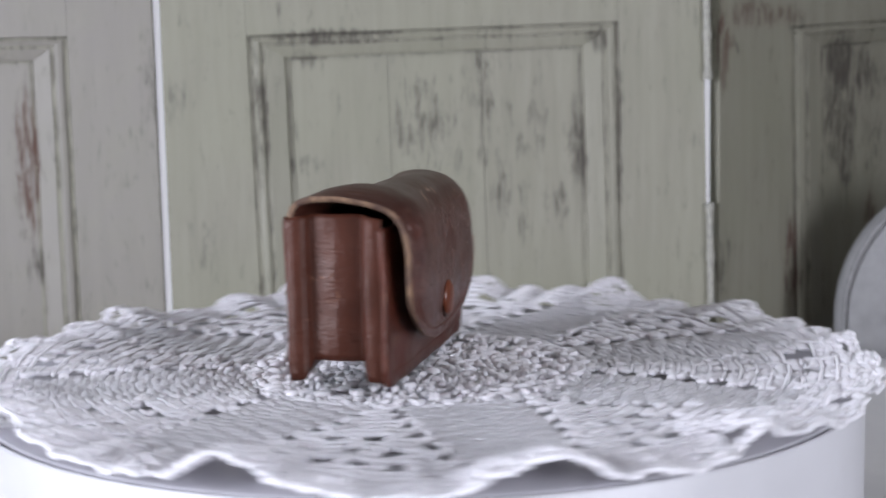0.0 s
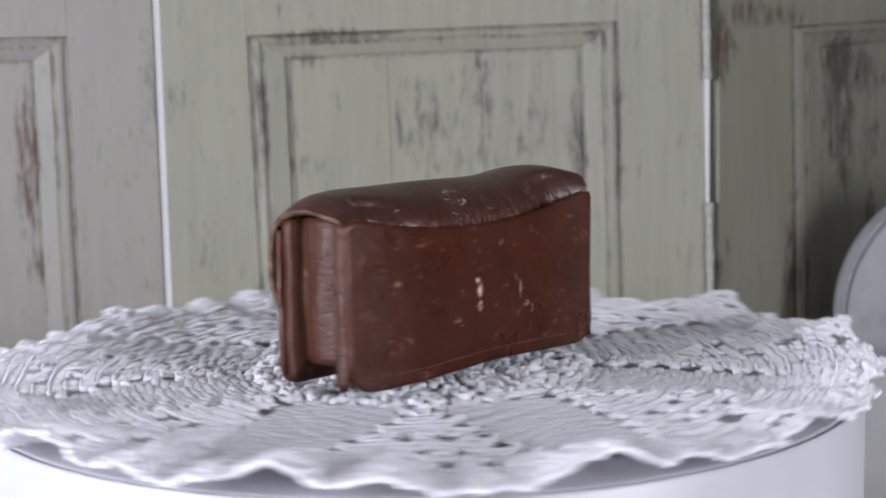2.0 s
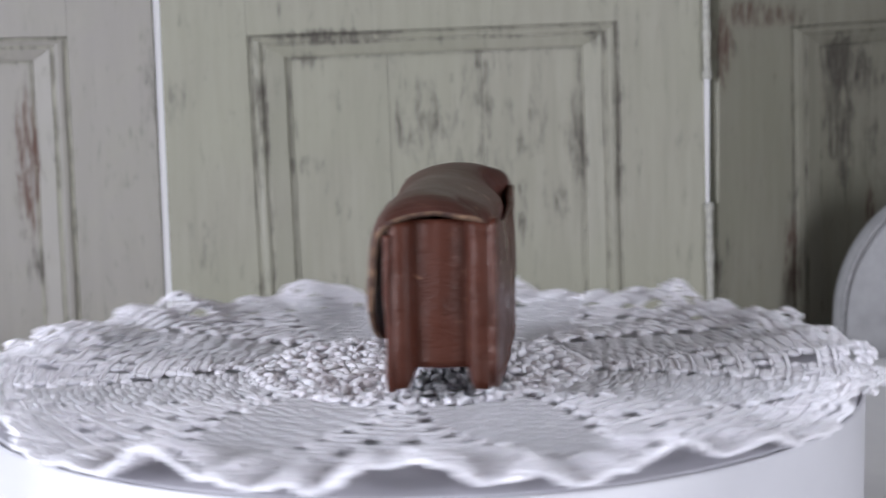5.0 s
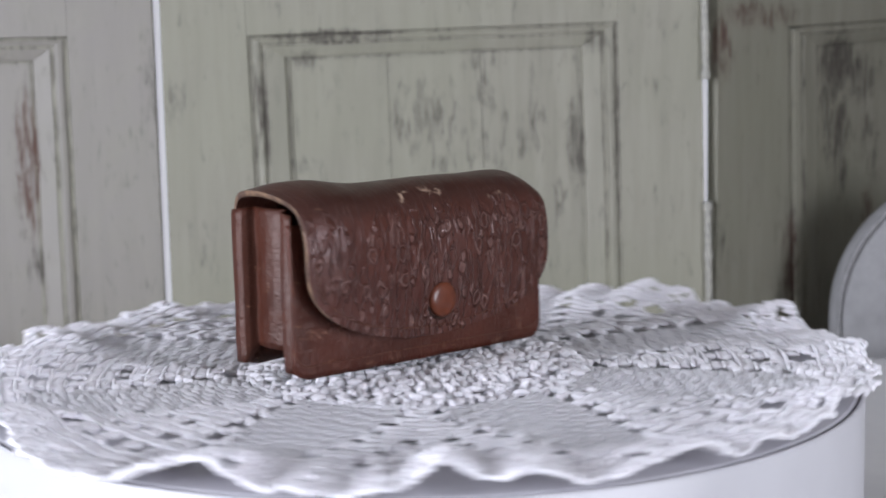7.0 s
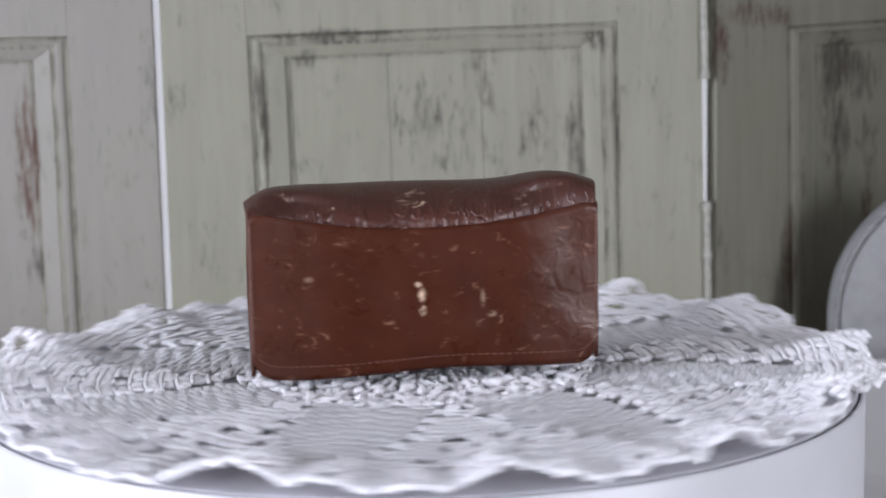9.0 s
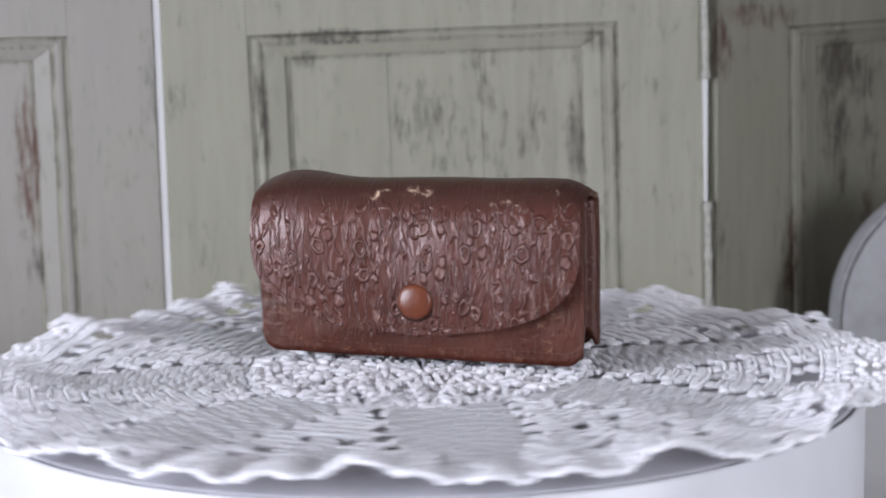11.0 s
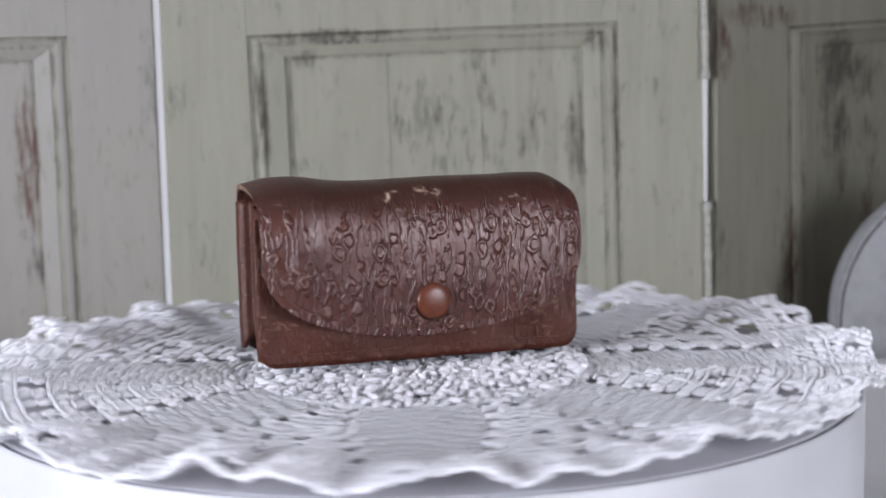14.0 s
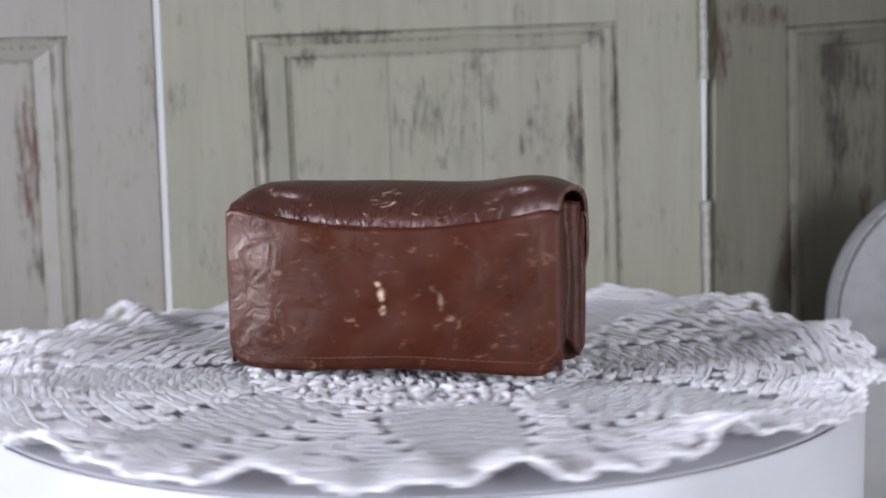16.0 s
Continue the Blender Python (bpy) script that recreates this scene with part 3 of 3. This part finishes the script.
    part("border_cord", tube(pts, 0.0007, 6, True, 0.5), YARN, doily, "scalloped white border cord", True)
    loops = Stitches()
    a = 0.0
    while a < 2 * math.pi:
        rr = edge_radius(a) + rnd.uniform(-0.0006, 0.0006)
        loops.add(rr, a, lift(a, rr) + 0.0020 + rnd.uniform(-0.0005, 0.0005), 90 + rnd.uniform(-38, 38), rnd.uniform(0.0028, 0.0042), rnd.uniform(0.0018, 0.0027), rnd.uniform(0.0018, 0.0027))
        a += 0.0021 / 0.155
    tagged(loops.make("border_loop_stitches", doily), kind="stuff")
    return doily


doily = lace_doily()

# ======== the leather case ========
CX, CY = 0.0004, 0.0142
WF, WB, HALF = 0.120, 0.1180, 0.0162
case = thing("leather_case", pose(0, 0, 0), "brown grained leather case with a snap flap, on the doily", "purse")


def at(x, y, z):
    return Vector((CX + x, CY + y, 1.020 * z - 0.0010 - 0.0141 * x + 0.0097 * y))


def corner(x, w, r):
    d = abs(x) - (w / 2 - r)
    return 0.0 if d <= 0 else r - math.sqrt(max(r * r - d * d, 0))


def even(u):
    """Closer steps towards both ends."""
    return 0.5 - 0.5 * math.cos(math.pi * u) * (0.55 + 0.45 * abs(math.cos(math.pi * u)))


def front_sheet(u, v):
    x = WF * (even(u) - 0.5)
    z0 = corner(x, WF, 0.006)
    z = z0 + v * (0.051 - z0)
    y = -HALF - 0.0018 * math.sin(math.pi * u) * math.sin(math.pi * min(z / 0.05, 1)) + 0.0006 * noise.noise(Vector((x * 60, 1, z * 60)))
    return at(x, y, z)


def back_top(x):
    f = x / (WB / 2)
    return 0.0488 + 0.0074 * f * f + 0.0006 * f - 0.7 * corner(x, WB, 0.0055)


def back_sheet(u, v):
    x = WB * (even(u) - 0.5)
    z0 = corner(x, WB, 0.008) + 0.0012 + 0.0008 * math.cos(3.2 * math.pi * (u - 0.45))
    z = z0 + v * (back_top(x) - z0)
    y = HALF + 0.0157 * x - 0.0004 + 0.0024 * (1 - abs(x / (WB / 2)) ** 3) * math.sin(math.pi * min(0.25 + 0.55 * v, 1)) + 0.0008 * abs(x / (WB / 2)) ** 2.5 * max(0.0, (v - 0.45) / 0.55) ** 1.5 + 0.0007 * noise.noise(Vector((x * 70, 5, z * 70)))
    return at(x, y, z)


front = thicken(part("front_panel", surface(front_sheet, 44, 24), [LEATHER_FRONT, CUT_EDGE], case, "reddish brown leather with low grain", True), 0.0022, 0, 0)
back = thicken(part("back_panel", surface(back_sheet, 44, 24), [LEATHER_SMOOTH, CUT_EDGE], case, "smooth scuffed brown leather", True), 0.0022, 0, 0)
HALF_GUSSET = [(HALF - 0.0004, 0.0583), (0.0132, 0.0589), (0.0112, 0.0586), (0.0101, 0.0574), (0.0094, 0.0556), (0.0086, 0.0545), (0.0070, 0.0546), (0.0035, 0.0557)]
GUSSET = [(-y, x) for y, x in HALF_GUSSET] + [(0.0, 0.0561)] + HALF_GUSSET[::-1]


def gusset(sign):
    def fn(u, v):
        f = u * (len(GUSSET) - 1)
        i = min(int(f), len(GUSSET) - 2)
        k = f - i
        y = GUSSET[i][0] * (1 - k) + GUSSET[i + 1][0] * k
        x = GUSSET[i][1] * (1 - k) + GUSSET[i + 1][1] * k
        leg = min(max((abs(y) - 0.0088) / 0.0022, 0), 1)
        low = 0.0076 + 0.0008 * math.sin(math.pi * u) - 0.0056 * leg
        z = low + v * (0.0553 - 0.0012 * abs(2 * u - 1) ** 3 - low)
        x += 0.0010 * math.sin(math.pi * v) * math.sin(math.pi * min(u * 1.7, 1)) + 0.0005 * noise.noise(Vector((y * 150, sign, z * 90)))
        return at(sign * x, y, z)
    return thicken(part("gusset", surface(fn, 90, 20), LEATHER_CREASED, case, "folded shiny brown leather gusset", True), 0.0014, 0)


gusset(-1), gusset(1)
part("base", boxed(CX - 0.0525, CX + 0.0525, CY - HALF + 0.0015, CY + HALF - 0.0015, 0.0100, 0.0120, bevel=0.0006), LINING, case, "dark leather base")

# the flap: out of the back, over the top and down the front
OVER = [(0.0138, 0.0440), (0.0143, 0.0500), (0.0143, 0.0556), (0.0120, 0.0596), (0.0070, 0.0614), (0.0000, 0.0618), (-0.0070, 0.0610),
        (-0.0135, 0.0585), (-0.0180, 0.0540), (-0.0202, 0.0480), (-0.0210, 0.0420)]

OVER_MID = [(0.0138, 0.0440), (0.0143, 0.0482), (0.0138, 0.0515), (0.0105, 0.0548), (0.0055, 0.0578), (-0.0010, 0.0603), (-0.0075, 0.0615),
            (-0.0135, 0.0596), (-0.0182, 0.0545), (-0.0204, 0.0482), (-0.0210, 0.0420)]


def along(points, f):
    """A smooth way through points, f from 0 to 1."""
    g = f * (len(points) - 1)
    i = min(int(g), len(points) - 2)
    k = g - i
    p0, p1, p2, p3 = (Vector(points[min(max(j, 0), len(points) - 1)]) for j in (i - 1, i, i + 1, i + 2))
    return 0.5 * (2 * p1 + (p2 - p0) * k + (2 * p0 - 5 * p1 + 4 * p2 - p3) * k * k + (3 * p1 - p0 - 3 * p2 + p3) * k ** 3)


def flap_outline(q):
    """Half the width of the flap's rounded tongue, and its height; q from 0 at the shoulder to 1 at the tip."""
    return 0.0599 * math.sqrt(max(1 - q ** 3, 0)), 0.0420 - 0.0325 * q


def bulge(x):
    """How far the flap stands off the front; it sags open towards one end."""
    f = min(max((-x - 0.004) / 0.042, 0), 1)
    return 0.0024 * (1 - min(abs(x) / 0.06, 1) ** 6) + 0.0042 * f * f * (3 - 2 * f)


def flap_sheet(u, v):
    x = (0.1176 + 0.0022 * min(max((v - 0.12) / 0.16, 0), 1)) * (even(u) - 0.5)
    e = abs(x) / 0.06
    if v < 0.6:
        y, z = along(OVER_MID, v / 0.6).lerp(along(OVER, v / 0.6), e ** 3)
        if y > 0.004:
            y += 0.0010 * e ** 4 * min((y - 0.004) / 0.006, 1.0) - 0.0062 * math.exp(-((abs(x) - 0.042) / 0.012) ** 2) * min((y - 0.004) / 0.006, 1.0)
        hump = max(0.0, (z - 0.05) / 0.012)
        z += hump * (0.0004 * math.sin(x * 75 + 0.4) + (0.0020 if x < 0 else 0.0009) * math.exp(-((abs(x) - 0.044) / 0.012) ** 2) - (0.0022 if x < 0 else 0.0042) * max(0.0, (abs(x) - 0.051) / 0.009) ** 1.6)
        if y < -0.006:
            y -= bulge(x) * min((-0.006 - y) / 0.010, 1.0)
        z -= hump * 0.0014 * max(0.0, x / 0.06) ** 2 * min(max(y / 0.008, 0.0), 1.0)
    else:
        f = 0.985 * (1 - (1 - (v - 0.6) / 0.4) ** 1.7)
        w, z = flap_outline(f)
        x = 2 * w * (even(u) - 0.5)
        z -= 0.0007 * f ** 8 * (1 - (x / w) ** 2)
        y = -0.0210 - bulge(x) * (1 - 0.62 * f) - 0.0006 * math.sin(math.pi * f)
    y += 0.0007 * noise.noise(Vector((x * 45, v * 5, 3)))
    return at(x, y, z)


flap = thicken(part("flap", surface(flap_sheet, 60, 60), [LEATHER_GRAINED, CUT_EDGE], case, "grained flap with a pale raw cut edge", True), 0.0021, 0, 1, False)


def stitch_row(points, parent):
    """A seam of short slanting stitches along points."""
    bm = bmesh.new()
    for a, b in zip(points, points[1:]):
        way = b - a
        side = way.cross(Vector((0, 1, 0))).normalized() * 0.00028
        out = Vector((0, 0.0003, 0))
        p, q = a + 0.12 * way, a + 0.80 * way
        ends = [[bm.verts.new(c + d) for d in (side, out, -side, -out)] for c in (p, q)]
        for k in range(4):
            bm.faces.new((ends[0][k], ends[0][(k + 1) % 4], ends[1][(k + 1) % 4], ends[1][k]))
        for e in ends:
            bm.faces.new(e)
    bmesh.ops.recalc_face_normals(bm, faces=bm.faces)
    part("stitching", bm, THREAD, parent, "fine brown stitched line")


def flap_face(x, z):
    f = (0.0420 - z) / 0.0325
    y = -0.0210 - bulge(x) * (1 - 0.62 * f) - 0.0006 * math.sin(math.pi * f) - 0.0012
    return at(x, y + 0.0007 * noise.noise(Vector((x * 45, (0.6 + 0.4 * f) * 5, 3))), z)


rim = []
for k in range(-40, 41):
    w, z = flap_outline(1 - 0.85 * (abs(k) / 40) ** 2)
    inset = 0.0028
    rim.append(flap_face(math.copysign(max(w - inset, abs(k) * 0.0002), k), z + inset * (1 - abs(k) / 40) ** 0.5))
stitch_row(rim, flap)
stitch_row([front_sheet(0.03 + 0.94 * k / 60, 0.075) + Vector((0, -0.0011, 0.0005)) for k in range(61)], front)
stitch_row([back_sheet(0.03 + 0.94 * k / 60, 0.075) + Vector((0, 0.0011, 0.0005)) for k in range(61)], back)
stitch_row([back_sheet(0.035, 0.075 + 0.88 * k / 30) + Vector((0, 0.0011, 0)) for k in range(31)], back)
stitch_row([back_sheet(0.965, 0.075 + 0.88 * k / 30) + Vector((0, 0.0011, 0)) for k in range(31)], back)

SNAP_AT = at(0.0015, -0.0231, 0.0212)
for name, profile, mat, text in (
        ("snap_ring", [(0.0, 0.0), (0.0072, 0.0), (0.0074, 0.0004), (0.0070, 0.0008), (0.0, 0.0008)], SNAP_RING, "dark ring painting the shaded dent round the snap"),
        ("snap_button", [(0.0060, 0.0004), (0.0063, 0.0010), (0.0062, 0.0018), (0.0056, 0.0024), (0.0040, 0.0029), (0.0020, 0.0031), (0.0, 0.0032)], SNAP, "glossy brown domed snap button")):
    ob = part(name, lathe(profile, 40), mat, flap, text, True)
    ob.matrix_world = Matrix.Translation(SNAP_AT) @ pose(0, 0, 0, 90, 0, 0)

# ======== what moves: the turntable with all that lies on it ========
# seconds, and degrees by which the turn runs ahead of its even pace
AHEAD = [(0.0, 1.5), (0.2, 2.9), (0.5, 4.7), (1.0, 6.3), (1.5, 5.4), (2.0, 1.7), (2.5, -4.3), (3.0, -8.9), (3.5, -2.0), (4.0, 1.0), (4.2, 2.8),
         (4.7, 4.0), (5.2, 2.0), (5.7, -4.4), (6.0, -8.0), (6.3, -11.2), (6.5, -8.6), (7.0, -2.6), (7.5, 3.1), (8.0, 2.2), (8.5, 1.7), (9.0, -6.0)]
AHEAD += [(9.2, -7.4), (9.7, -9.5), (10.2, -3.0), (10.7, 2.5), (11.0, 4.2), (11.3, 4.8), (11.5, 4.0), (12.0, 2.7), (12.5, -2.0), (13.0, -8.5),
          (13.5, -2.0), (14.0, 3.4), (14.5, 6.4), (15.0, 5.6), (15.5, 4.0), (16.0, -0.6)]


def turn_at(t):
    near = [np.interp(t + d, *zip(*AHEAD)) for d in (-0.1, 0.0, 0.1)]
    return 75.26 - 107.085 * t + (near[0] + 2 * near[1] + near[2]) / 4


# the hinged doors give way a little while the table turns: seconds, and how far
GIVE = [(0.0, 0.0), (1.0, 0.12), (2.0, 0.12), (3.0, 0.08), (4.2, 0.0), (5.3, 0.22), (6.3, 0.45), (7.0, 0.60), (8.0, 0.75), (9.2, 0.80), (10.2, 0.72),
        (11.3, 0.62), (13.0, 0.65), (14.5, 0.72), (15.0, 0.85), (16.0, 1.0)]
FOLD = Vector((-0.2075, DOOR_Y, 0))


def motions():
    for ob, z in ((turntable, TABLE_Z), (doily, PLATE_Z), (case, 0.0)):
        walk(ob, [(k / 5, pose(0, 0, z, 0, 0, turn_at(k / 5))) for k in range(81)])
    rows = {middle_door: [], right_door: [], soft_back: []}
    for t, f in GIVE:
        turn = Matrix.Translation(FOLD) @ pose(0, 0, 0, 0, 0, 1.75 * f) @ Matrix.Translation(-FOLD)
        shift = turn @ Vector((0.2440, DOOR_Y, 0))
        rows[middle_door].append((t, turn @ pose(0, DOOR_Y, 0, 0, -1.05, 0)))
        rows[right_door].append((t, pose(shift.x, shift.y, 0, 0, -2.0, 42 + 1.0 * f)))
        rows[soft_back].append((t, pose(HEADBOARD_AT[0] - 0.0075 * f, HEADBOARD_AT[1], FLOOR_Z)))
    for ob, way in rows.items():
        walk(ob, way)


motions()
